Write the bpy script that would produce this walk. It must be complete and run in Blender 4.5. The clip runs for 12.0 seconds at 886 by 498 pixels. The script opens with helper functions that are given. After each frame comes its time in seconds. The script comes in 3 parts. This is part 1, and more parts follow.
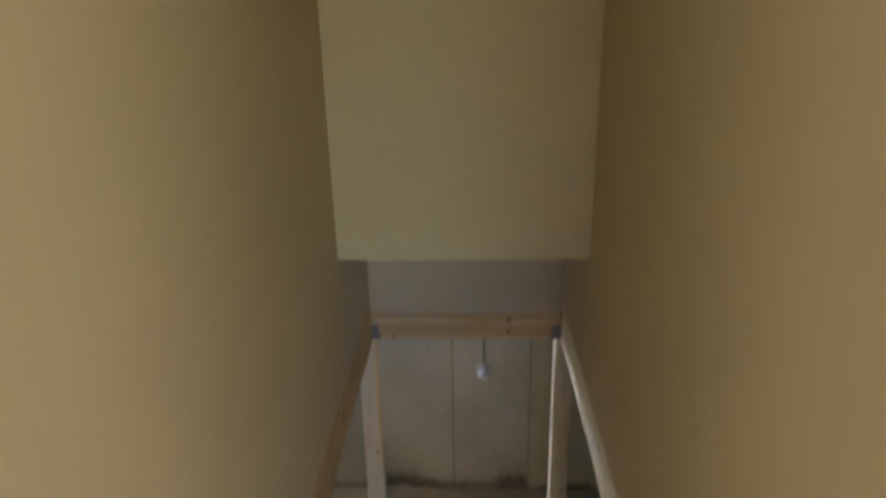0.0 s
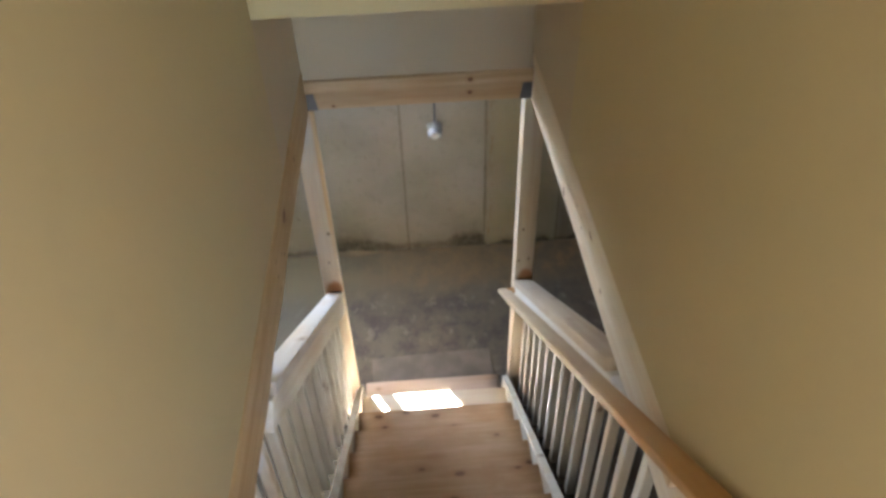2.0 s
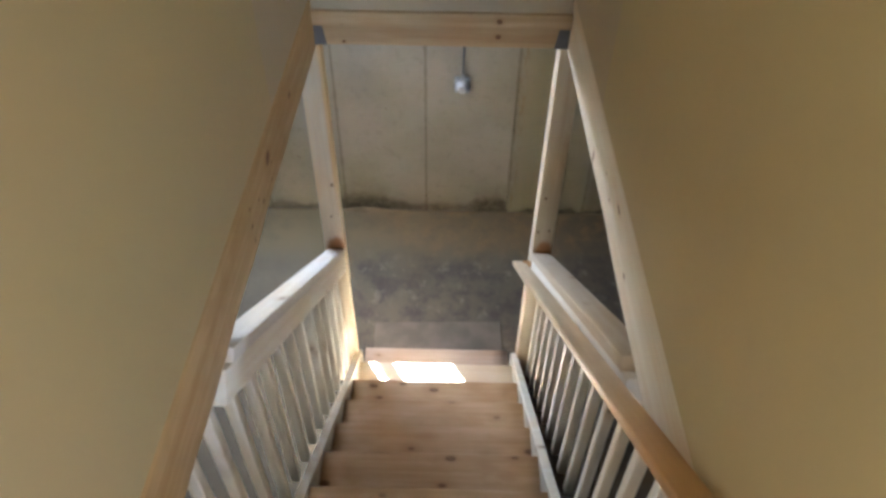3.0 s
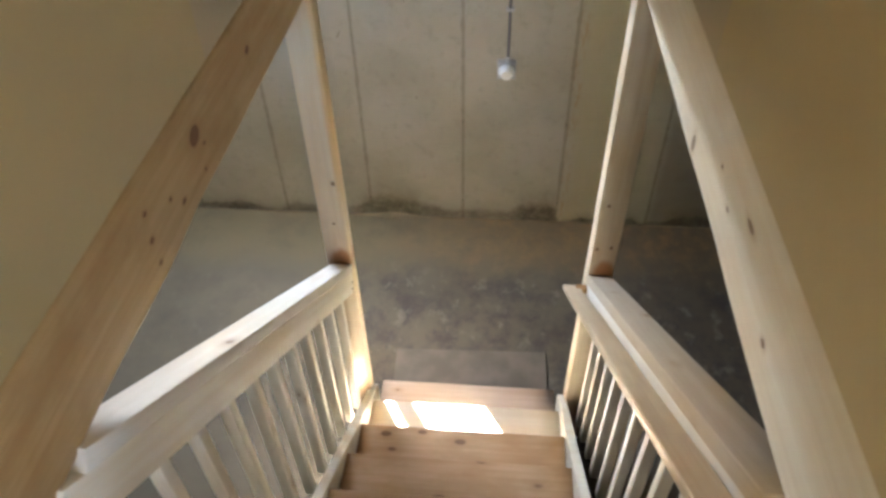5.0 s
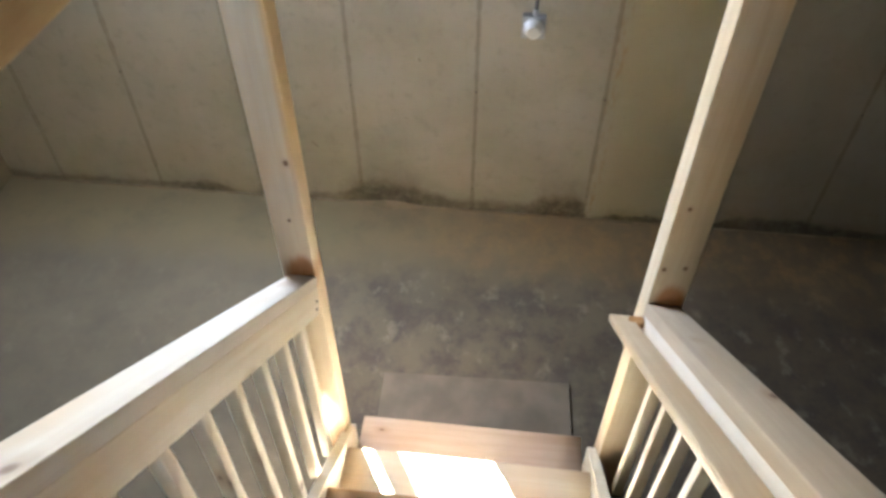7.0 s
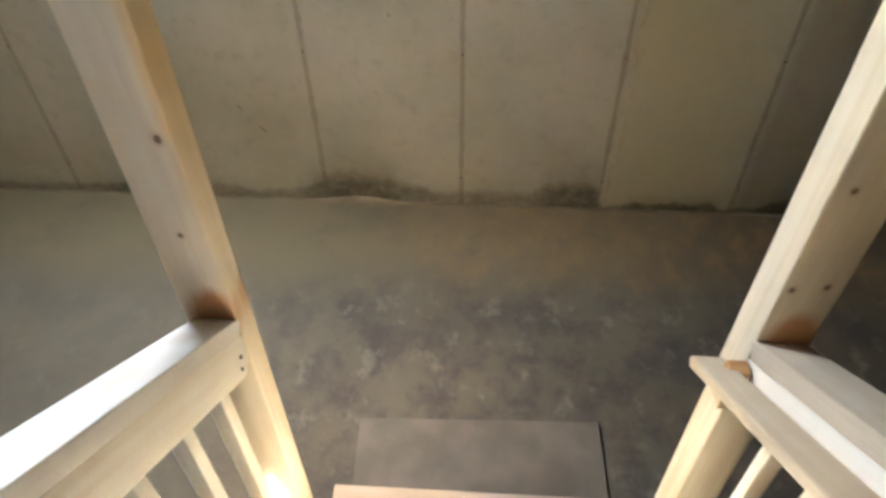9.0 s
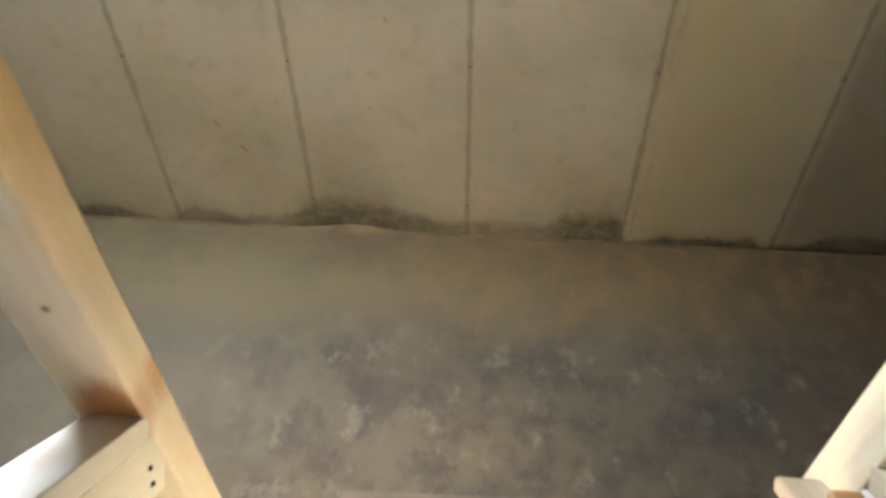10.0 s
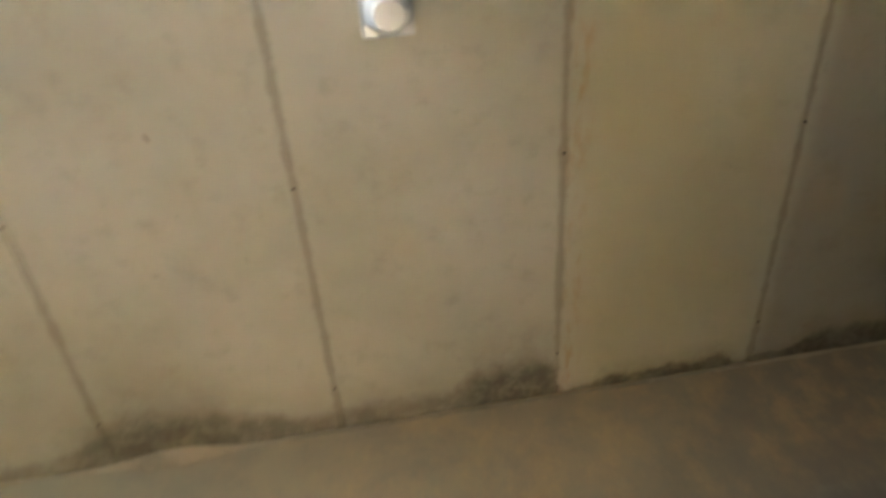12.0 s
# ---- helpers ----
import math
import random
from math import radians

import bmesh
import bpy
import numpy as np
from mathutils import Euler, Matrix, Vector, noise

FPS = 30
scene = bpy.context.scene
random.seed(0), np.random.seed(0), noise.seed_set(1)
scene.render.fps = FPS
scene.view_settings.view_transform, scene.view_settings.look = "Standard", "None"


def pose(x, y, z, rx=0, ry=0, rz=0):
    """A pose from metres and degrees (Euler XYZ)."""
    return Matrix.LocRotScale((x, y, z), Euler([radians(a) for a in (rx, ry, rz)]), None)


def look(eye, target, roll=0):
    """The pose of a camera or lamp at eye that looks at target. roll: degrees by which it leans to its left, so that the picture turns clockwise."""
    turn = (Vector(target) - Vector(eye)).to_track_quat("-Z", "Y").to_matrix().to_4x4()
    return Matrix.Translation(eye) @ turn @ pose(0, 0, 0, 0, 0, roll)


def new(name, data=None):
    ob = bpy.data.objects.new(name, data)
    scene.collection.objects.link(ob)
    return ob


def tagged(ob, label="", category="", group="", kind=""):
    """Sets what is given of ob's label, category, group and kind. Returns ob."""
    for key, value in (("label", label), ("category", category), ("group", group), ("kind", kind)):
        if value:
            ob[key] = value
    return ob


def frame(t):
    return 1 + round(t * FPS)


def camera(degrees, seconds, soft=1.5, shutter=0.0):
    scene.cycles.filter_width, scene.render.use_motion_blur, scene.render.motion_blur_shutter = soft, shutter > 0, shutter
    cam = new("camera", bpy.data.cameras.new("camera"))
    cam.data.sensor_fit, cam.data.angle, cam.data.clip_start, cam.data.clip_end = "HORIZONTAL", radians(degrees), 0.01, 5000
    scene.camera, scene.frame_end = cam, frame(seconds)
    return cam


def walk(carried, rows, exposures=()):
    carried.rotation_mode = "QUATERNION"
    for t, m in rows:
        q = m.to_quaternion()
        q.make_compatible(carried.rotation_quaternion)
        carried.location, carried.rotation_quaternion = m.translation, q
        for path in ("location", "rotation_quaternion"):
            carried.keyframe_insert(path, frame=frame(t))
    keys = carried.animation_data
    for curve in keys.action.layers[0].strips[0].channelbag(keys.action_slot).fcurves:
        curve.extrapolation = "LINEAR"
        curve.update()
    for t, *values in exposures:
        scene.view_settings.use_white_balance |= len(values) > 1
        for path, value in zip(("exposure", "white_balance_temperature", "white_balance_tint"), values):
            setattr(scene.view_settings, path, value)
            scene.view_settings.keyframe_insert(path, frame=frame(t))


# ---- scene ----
cam = camera(64.0, 12.0, soft=3.0, shutter=0.5)
PATH = [
    (0, look((0.23, -0.598, 4.066), (0.15, 1.266, 3.347), -1.2)),
    (0.5, look((0.277, -0.454, 3.994), (0.162, 1.236, 2.932), -2.9)),
    (1, look((0.263, -0.278, 3.924), (0.147, 1.234, 2.62), -3.1)),
    (1.5, look((0.209, -0.167, 3.902), (0.252, 1.354, 2.604), -0.9)),
    (2, look((0.155, -0.063, 3.907), (0.222, 1.422, 2.569), -2.0)),
    (2.5, look((0.168, 0.04, 3.803), (0.215, 1.43, 2.366), 2.5)),
    (3, look((0.237, 0.165, 3.69), (0.227, 1.583, 2.279), 0.9)),
    (3.2, look((0.246, 0.216, 3.66), (0.22, 1.647, 2.263), 0.2)),
    (5, look((0.292, 0.723, 3.206), (0.149, 2.146, 1.807), -1.5)),
    (5.5, look((0.238, 0.885, 3.072), (0.093, 2.291, 1.656), -1.6)),
    (6, look((0.221, 1.003, 2.955), (0.135, 2.377, 1.504), 0.4)),
    (6.5, look((0.243, 1.175, 2.828), (0.095, 2.564, 1.397), 0.6)),
    (8.5, look((0.222, 1.758, 2.33), (0.089, 3.151, 0.902), -1.8)),
    (9, look((0.17, 1.882, 2.215), (0.065, 3.262, 0.773), -1.0)),
    (9.5, look((0.173, 2.049, 2.091), (0.033, 3.476, 0.696), -0.6)),
    (10, look((0.172, 2.192, 2.002), (0.04, 3.607, 0.595), -0.8)),
    (10.5, look((0.16, 2.379, 1.889), (0.075, 3.833, 0.518), -2.0)),
    (11, look((0.178, 2.528, 1.728), (0.088, 4.076, 0.466), -1.5)),
    (11.5, look((0.251, 2.728, 1.651), (0.218, 4.279, 0.389), -1.1)),
    (12, pose(0.236, 2.871, 1.513, 56.2, 3.687, -8.887)),
]
EXPOSURES = [(0, 5.0, 6100, 13), (1.5, 5.6, 6050, 13), (3.2, 5.85, 6000, 12), (5, 6.0, 6350, 11), (6.7, 6.05, 6400, 11), (8.5, 5.97, 6550, 10), (10, 6.27, 6800, 8), (10.5, 6.32, 6950, 8), (11, 6.55, 6800, 8), (11.5, 6.42, 6900, 7), (12, 6.45, 7000, 7)]
walk(cam, PATH, EXPOSURES)

# world and sun
SUN_DIR = Vector((0.51, -0.835, -0.74)).normalized()
world = bpy.data.worlds.new("world")
scene.world = world
world.use_nodes = True
wt = world.node_tree
sky = wt.nodes.new("ShaderNodeTexSky")
sky.sky_type = "NISHITA"
sky.sun_disc = False
sky.sun_elevation = math.asin(-SUN_DIR.z)
sky.sun_rotation = math.atan2(-SUN_DIR.x, -SUN_DIR.y)
wt.links.new(sky.outputs[0], wt.nodes["Background"].inputs[0])
wt.nodes["Background"].inputs[1].default_value = 0.05

sun = new("sun", bpy.data.lights.new("sun", "SUN"))
sun.data.energy = 5.0
sun.data.angle = radians(0.5)
sun.data.color = (1.0, 0.985, 0.96)
sun.matrix_world = look((-4, 10, 6), Vector((-4, 10, 6)) + SUN_DIR)


def area(name, eye, target, sx, sy, power, color):
    ob = new(name, bpy.data.lights.new(name, "AREA"))
    ob.data.shape, ob.data.size, ob.data.size_y = "RECTANGLE", sx, sy
    ob.data.energy, ob.data.color = power, color
    ob.matrix_world = look(eye, target)
    return ob


area("daylight_north_window", (-1.25, 4.28, 2.18), (-0.2, 2.3, 0.6), 0.9, 0.14, 1.05, (0.7, 0.83, 1.0))
# three added fill lamps, out of view, brighten the stairwell walls from behind
area("fill_hall_south", (0.9, -3.88, 3.75), (0.3, 0, 3.6), 1.5, 1.5, 0.5, (1.0, 0.95, 0.86))
area("fill_hall_east", (2.0, -2.2, 4.45), (-0.3, 1.0, 3.9), 1.3, 0.8, 1.2, (1.0, 0.96, 0.9))
area("fill_hall_west", (-1.6, -2.2, 4.45), (0.7, 1.0, 3.9), 1.2, 0.8, 0.88, (1.0, 0.96, 0.9))


# materials
def mat(name, rough=0.8):
    m = bpy.data.materials.new(name)
    m.use_nodes = True
    t = m.node_tree
    b = t.nodes["Principled BSDF"]
    b.inputs["Roughness"].default_value = rough
    return m, t, b


def link(t, a, b):
    t.links.new(a, b)


def maths(t, op, a, b=None, c=None, clamp=False):
    n = t.nodes.new("ShaderNodeMath")
    n.operation = op
    n.use_clamp = clamp
    for i, v in enumerate((a, b, c)):
        if v is None:
            continue
        if isinstance(v, (int, float)):
            n.inputs[i].default_value = v
        else:
            t.links.new(v, n.inputs[i])
    return n.outputs[0]


def mixc(t, fac, a, b, blend="MIX"):
    n = t.nodes.new("ShaderNodeMix")
    n.data_type = "RGBA"
    n.blend_type = blend
    for sock, v in ((n.inputs[0], fac), (n.inputs[6], a), (n.inputs[7], b)):
        if isinstance(v, (int, float)):
            sock.default_value = v
        elif isinstance(v, tuple):
            sock.default_value = (*v, 1)
        else:
            t.links.new(v, sock)
    return n.outputs[2]


def noise_tex(t, vec, scale, detail=4.0, rough=0.55, stretch=(1, 1, 1)):
    m = t.nodes.new("ShaderNodeMapping")
    m.inputs["Scale"].default_value = stretch
    t.links.new(vec, m.inputs["Vector"])
    n = t.nodes.new("ShaderNodeTexNoise")
    n.inputs["Scale"].default_value = scale
    n.inputs["Detail"].default_value = detail
    n.inputs["Roughness"].default_value = rough
    t.links.new(m.outputs[0], n.inputs["Vector"])
    return n.outputs["Fac"]


def smooth(t, v, lo, hi):
    n = t.nodes.new("ShaderNodeMapRange")
    n.interpolation_type = "SMOOTHSTEP"
    n.inputs["From Min"].default_value = lo
    n.inputs["From Max"].default_value = hi
    t.links.new(v, n.inputs["Value"])
    return n.outputs[0]


def bump(t, b, height, strength, dist=0.01):
    n = t.nodes.new("ShaderNodeBump")
    n.inputs["Strength"].default_value = strength
    n.inputs["Distance"].default_value = dist
    t.links.new(height, n.inputs["Height"])
    t.links.new(n.outputs[0], b.inputs["Normal"])


def pine(name, light=(0.76, 0.64, 0.44), dark=(0.66, 0.5, 0.3), knots=(), loose_knots=True, rough=0.6, warm_patch=None, grain=0.34, edge_tone=None, knot_scale=4.6, mottle=0.3, knot_size=1.0, aged=None, foot=None):
    """Planed pine; grain runs along the object's own x axis. knots: x, z, half length, half width."""
    m, t, b = mat(name, rough)
    co = t.nodes.new("ShaderNodeTexCoord").outputs["Object"]
    info = t.nodes.new("ShaderNodeObjectInfo").outputs["Random"]
    off = t.nodes.new("ShaderNodeVectorMath")
    off.operation = "ADD"
    comb = t.nodes.new("ShaderNodeCombineXYZ")
    link(t, maths(t, "MULTIPLY", info, 37.0), comb.inputs[0])
    link(t, maths(t, "MULTIPLY", info, 11.0), comb.inputs[1])
    link(t, co, off.inputs[0])
    link(t, comb.outputs[0], off.inputs[1])
    vec = off.outputs[0]
    warp = noise_tex(t, vec, 2.2, 2, 0.5, (1, 4, 4))
    rings = noise_tex(t, vec, 3.0, 5, 0.6, (0.5, 14, 14))
    fine = noise_tex(t, vec, 9.0, 3, 0.6, (1.2, 40, 40))
    g = maths(t, "ADD", maths(t, "MULTIPLY", rings, 0.75), maths(t, "MULTIPLY", fine, 0.25))
    col = mixc(t, smooth(t, g, grain, 1.0 - grain), light, dark)
    blotch = noise_tex(t, vec, 5.0, 4, 0.6, (1, 2, 2))
    col = mixc(t, maths(t, "MULTIPLY", smooth(t, blotch, 0.45, 0.65), mottle), col, dark)
    col = mixc(t, maths(t, "MULTIPLY", smooth(t, warp, 0.45, 0.75), 0.45), col, (dark[0] * 0.95, dark[1] * 0.8, dark[2] * 0.6))
    tone = mixc(t, info, (0.9, 0.88, 0.84), (1.04, 1.04, 1.04))
    col = mixc(t, 1.0, col, tone, "MULTIPLY")
    knotmask = None
    if loose_knots:
        mp = t.nodes.new("ShaderNodeMapping")
        mp.inputs["Scale"].default_value = (1.0, 1.8, 1.8)
        link(t, vec, mp.inputs["Vector"])
        vo = t.nodes.new("ShaderNodeTexVoronoi")
        vo.inputs["Scale"].default_value = knot_scale
        link(t, mp.outputs[0], vo.inputs["Vector"])
        d = maths(t, "ADD", vo.outputs["Distance"], maths(t, "MULTIPLY", fine, 0.03))
        core = smooth(t, d, 0.1 * knot_size, 0.06 * knot_size)
        halo = smooth(t, d, 0.26 * knot_size, 0.06)
        col = mixc(t, maths(t, "MULTIPLY", halo, 0.4), col, (0.36, 0.2, 0.08))
        col = mixc(t, maths(t, "MULTIPLY", core, 0.75), col, (0.16, 0.08, 0.04))
    if knots:
        sep = t.nodes.new("ShaderNodeSeparateXYZ")
        link(t, co, sep.inputs[0])
        for kx, kz, rx, rz in knots:
            ax = maths(t, "POWER", maths(t, "DIVIDE", maths(t, "SUBTRACT", sep.outputs[0], kx), rx), 2.0)
            az = maths(t, "POWER", maths(t, "DIVIDE", maths(t, "SUBTRACT", sep.outputs[2], kz), rz), 2.0)
            d = maths(t, "SQRT", maths(t, "ADD", ax, az))
            d = maths(t, "ADD", d, maths(t, "MULTIPLY", maths(t, "SUBTRACT", rings, 0.5), 0.5))
            col = mixc(t, maths(t, "MULTIPLY", smooth(t, d, 2.6, 0.9), 0.35), col, (0.4, 0.23, 0.1))
            col = mixc(t, maths(t, "MULTIPLY", smooth(t, d, 1.1, 0.8), 0.85), col, (0.17, 0.075, 0.035))
    if aged:
        sa = t.nodes.new("ShaderNodeSeparateXYZ")
        link(t, co, sa.inputs[0])
        col = mixc(t, maths(t, "MULTIPLY", smooth(t, sa.outputs[0], aged[0], aged[1]), 0.85), col, aged[2])
    # one edge and its side face turn more orange higher up
    if edge_tone:
        sh = t.nodes.new("ShaderNodeSeparateXYZ")
        link(t, co, sh.inputs[0])
        f = maths(t, "MULTIPLY", smooth(t, sh.outputs[2], edge_tone + 0.016, edge_tone), smooth(t, sh.outputs[0], 1.3, 1.75))
        col = mixc(t, maths(t, "MULTIPLY", f, 0.6), col, (0.8, 0.53, 0.2))
    if foot:
        sf = t.nodes.new("ShaderNodeSeparateXYZ")
        link(t, co, sf.inputs[0])
        low = maths(t, "ADD", sf.outputs[0], maths(t, "MULTIPLY", maths(t, "SUBTRACT", rings, 0.5), 0.25))
        col = mixc(t, maths(t, "MULTIPLY", smooth(t, low, foot, foot - 0.16), 0.65), col, (0.42, 0.25, 0.12))
    # soft-edged orange-brown ellipse; on the posts it sits just above the cap
    if warm_patch:
        sx, sz, rx, rz = warm_patch
        sp = t.nodes.new("ShaderNodeSeparateXYZ")
        link(t, co, sp.inputs[0])
        ax = maths(t, "POWER", maths(t, "DIVIDE", maths(t, "SUBTRACT", sp.outputs[0], sx), rx), 2.0)
        az = maths(t, "POWER", maths(t, "DIVIDE", maths(t, "SUBTRACT", sp.outputs[2], sz), rz), 2.0)
        d = maths(t, "ADD", maths(t, "SQRT", maths(t, "ADD", ax, az)), maths(t, "MULTIPLY", maths(t, "SUBTRACT", rings, 0.5), 0.8))
        col = mixc(t, maths(t, "MULTIPLY", smooth(t, d, 1.25, 0.6), 0.85), col, (0.5, 0.21, 0.06))
    link(t, col, b.inputs["Base Color"])
    rr = maths(t, "ADD", maths(t, "MULTIPLY", g, 0.3), rough - 0.15)
    link(t, rr, b.inputs["Roughness"])
    bump(t, b, g, 0.25, 0.002)
    return m


M_PINE = pine("pine", knots=())
M_TREAD = pine("pine_tread", (0.69, 0.48, 0.3), (0.51, 0.325, 0.17), grain=0.24, knot_scale=6.0, mottle=0.7, knot_size=2.0)
M_PEG = pine("pine_stained", (0.6, 0.36, 0.17), (0.5, 0.25, 0.1), loose_knots=False)
M_UPFLOOR = pine("upper_boards", (0.32, 0.2, 0.12), (0.24, 0.14, 0.08), loose_knots=False)
M_TREAD_PALE = pine("pine_tread_pale", (0.84, 0.76, 0.63), (0.76, 0.65, 0.5))
M_PALE = pine("pine_pale", (0.85, 0.82, 0.74), (0.77, 0.71, 0.6), knot_scale=3.6)
# whitish copy of the pine: window light on west cap and east fascia painted in
M_CAP = pine("pine_skylit", (0.82, 0.8, 0.77), (0.74, 0.7, 0.65), knot_scale=3.2, mottle=0.5)
M_CAP_E = pine("pine_beige", (0.62, 0.53, 0.42), (0.54, 0.44, 0.33))
M_HANDRAIL = pine("pine_varnished", (0.75, 0.63, 0.48), (0.62, 0.48, 0.33), rough=0.42, mottle=0.5, aged=(1.75, 2.35, (0.52, 0.28, 0.085)), loose_knots=False)
M_TREAD_PINK = pine("pine_tread_pink", (0.62, 0.49, 0.4), (0.52, 0.39, 0.3))
M_POST = pine("pine_post", (0.79, 0.71, 0.57), (0.7, 0.59, 0.43), warm_patch=(1.2, -0.01, 0.07, 0.045), foot=0.42,
              knots=((1.545, 0.018, 0.006, 0.005), (1.33, 0.032, 0.007, 0.005), (1.34, -0.02, 0.007, 0.005)), loose_knots=False)
M_POST_W = pine("pine_post_west", (0.84, 0.74, 0.58), (0.76, 0.64, 0.47), warm_patch=(1.2, -0.01, 0.07, 0.045), foot=0.42, edge_tone=-0.042,
                knots=((1.6, -0.026, 0.008, 0.006), (1.405, -0.004, 0.005, 0.004)), loose_knots=False)
M_TIMBER_L = pine("pine_timber_west", (0.66, 0.49, 0.27), (0.46, 0.3, 0.14), grain=0.18, mottle=0.6,
                  knots=((2.095, 0.028, 0.024, 0.02), (2.125, -0.01, 0.006, 0.004), (2.103, -0.058, 0.006, 0.005), (1.943, -0.001, 0.006, 0.005), (1.986, -0.042, 0.009, 0.006), (1.854, 0.042, 0.007, 0.005), (1.846, -0.01, 0.008, 0.006), (1.845, -0.062, 0.007, 0.005), (2.441, 0.018, 0.014, 0.01)), loose_knots=False)
M_TIMBER_R = pine("pine_timber_east", (0.8, 0.75, 0.65), (0.7, 0.62, 0.5), grain=0.25,
                  knots=((2.248, -0.076, 0.012, 0.02), (1.87, 0.039, 0.018, 0.006), (1.978, -0.021, 0.006, 0.004), (1.7, -0.036, 0.009, 0.006), (2.06, 0.009, 0.005, 0.004)), loose_knots=False)
M_HEADER = pine("pine_header", (0.62, 0.46, 0.28), (0.48, 0.33, 0.18),
                knots=((0.71, 0.0, 0.012, 0.011), (0.12, -0.03, 0.008, 0.006), (0.3, 0.045, 0.01, 0.007)), loose_knots=False)


def plaster(name, base, second, big=1.3):
    m, t, b = mat(name, 0.75)
    co = t.nodes.new("ShaderNodeTexCoord").outputs["Object"]
    n1 = noise_tex(t, co, big, 3, 0.5)
    n2 = noise_tex(t, co, 260, 2, 0.5)
    n3 = noise_tex(t, co, 9, 4, 0.6)
    col = mixc(t, smooth(t, n1, 0.35, 0.65), base, second)
    col = mixc(t, maths(t, "MULTIPLY", smooth(t, n3, 0.55, 0.75), 0.12), col, (base[0] * 0.8, base[1] * 0.8, base[2] * 0.75))
    link(t, col, b.inputs["Base Color"])
    bump(t, b, maths(t, "ADD", n2, maths(t, "MULTIPLY", n3, 0.6)), 0.15, 0.002)
    return m


M_YEL = plaster("yellow_paint", (0.575, 0.46, 0.27), (0.555, 0.468, 0.268), 0.9)
M_TAN = plaster("unpainted_board", (0.52, 0.43, 0.3), (0.47, 0.39, 0.27))
# slightly duller yellow, for the walls and soffit beyond the bulkhead
M_DULL = plaster("dull_yellow", (0.55, 0.46, 0.32), (0.52, 0.435, 0.3))
M_WHITE = plaster("ceiling_white", (0.75, 0.73, 0.68), (0.7, 0.68, 0.63))


PANEL = 0.6
SEAMS = [0.07 + PANEL * k + {-1: -0.014, 1: 0.022, 2: 0.012}.get(k, 0.004) for k in range(-5, 9)]


def concrete_wall():
    m, t, b = mat("concrete_wall", 0.85)
    co = t.nodes.new("ShaderNodeTexCoord").outputs["Object"]
    sep = t.nodes.new("ShaderNodeSeparateXYZ")
    link(t, co, sep.inputs[0])
    n1 = noise_tex(t, co, 1.6, 5, 0.6)
    n2 = noise_tex(t, co, 14, 5, 0.65)
    n3 = noise_tex(t, co, 120, 3, 0.6)
    col = mixc(t, smooth(t, n1, 0.35, 0.7), (0.475, 0.44, 0.36), (0.39, 0.36, 0.283))
    col = mixc(t, maths(t, "MULTIPLY", smooth(t, n2, 0.5, 0.75), 0.3), col, (0.25, 0.22, 0.17))
    # rusty and yellowish runs beside the joint at x 0.69
    run = maths(t, "ABSOLUTE", maths(t, "SUBTRACT", sep.outputs[0], 0.725))
    streak = maths(t, "MULTIPLY", smooth(t, run, 0.045, 0.0), smooth(t, noise_tex(t, co, 7, 5, 0.65, (4, 1, 1.2)), 0.45, 0.65))
    olive = maths(t, "MULTIPLY", smooth(t, sep.outputs[0], 0.66, 0.8), smooth(t, sep.outputs[0], 1.36, 1.15))
    col = mixc(t, maths(t, "MULTIPLY", olive, maths(t, "ADD", 0.15, maths(t, "MULTIPLY", n1, 0.75))), col, (0.47, 0.41, 0.25))
    # panel east of x 1.3: damper, darker concrete, deepened with painted shade
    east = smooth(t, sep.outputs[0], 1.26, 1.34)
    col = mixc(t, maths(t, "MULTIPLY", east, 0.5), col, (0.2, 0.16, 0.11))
    col = mixc(t, maths(t, "MULTIPLY", streak, 0.5), col, (0.38, 0.21, 0.07))
    scratch = smooth(t, noise_tex(t, co, 11, 6, 0.75, (2.2, 1, 0.7)), 0.66, 0.72)
    col = mixc(t, maths(t, "MULTIPLY", scratch, 0.45), col, (0.17, 0.14, 0.1))
    # dirty bleed either side of the form joints
    jd = None
    for x in SEAMS[1:10]:
        one = maths(t, "ABSOLUTE", maths(t, "SUBTRACT", sep.outputs[0], x))
        jd = one if jd is None else maths(t, "MINIMUM", jd, one)
    jd = maths(t, "ADD", jd, maths(t, "MULTIPLY", maths(t, "SUBTRACT", n2, 0.5), 0.034))
    col = mixc(t, maths(t, "MULTIPLY", smooth(t, jd, 0.016, 0.002), 0.45), col, (0.16, 0.125, 0.075))
    # mould along the foot of the wall: how high it stands and how dark it is, along x
    def along_x(stops):
        ramp = t.nodes.new("ShaderNodeValToRGB")
        ramp.color_ramp.interpolation = "EASE"
        els = ramp.color_ramp.elements
        els[0].position, els[0].color = (stops[0][0] + 2.5) / 5, (stops[0][1],) * 3 + (1,)
        els[1].position, els[1].color = (stops[-1][0] + 2.5) / 5, (stops[-1][1],) * 3 + (1,)
        for x, v in stops[1:-1]:
            els.new((x + 2.5) / 5).color = (v, v, v, 1)
        wander = maths(t, "MULTIPLY", maths(t, "SUBTRACT", n2, 0.5), 0.05)
        link(t, maths(t, "DIVIDE", maths(t, "ADD", maths(t, "ADD", sep.outputs[0], wander), 2.5), 5.0), ramp.inputs[0])
        return ramp.outputs[0]
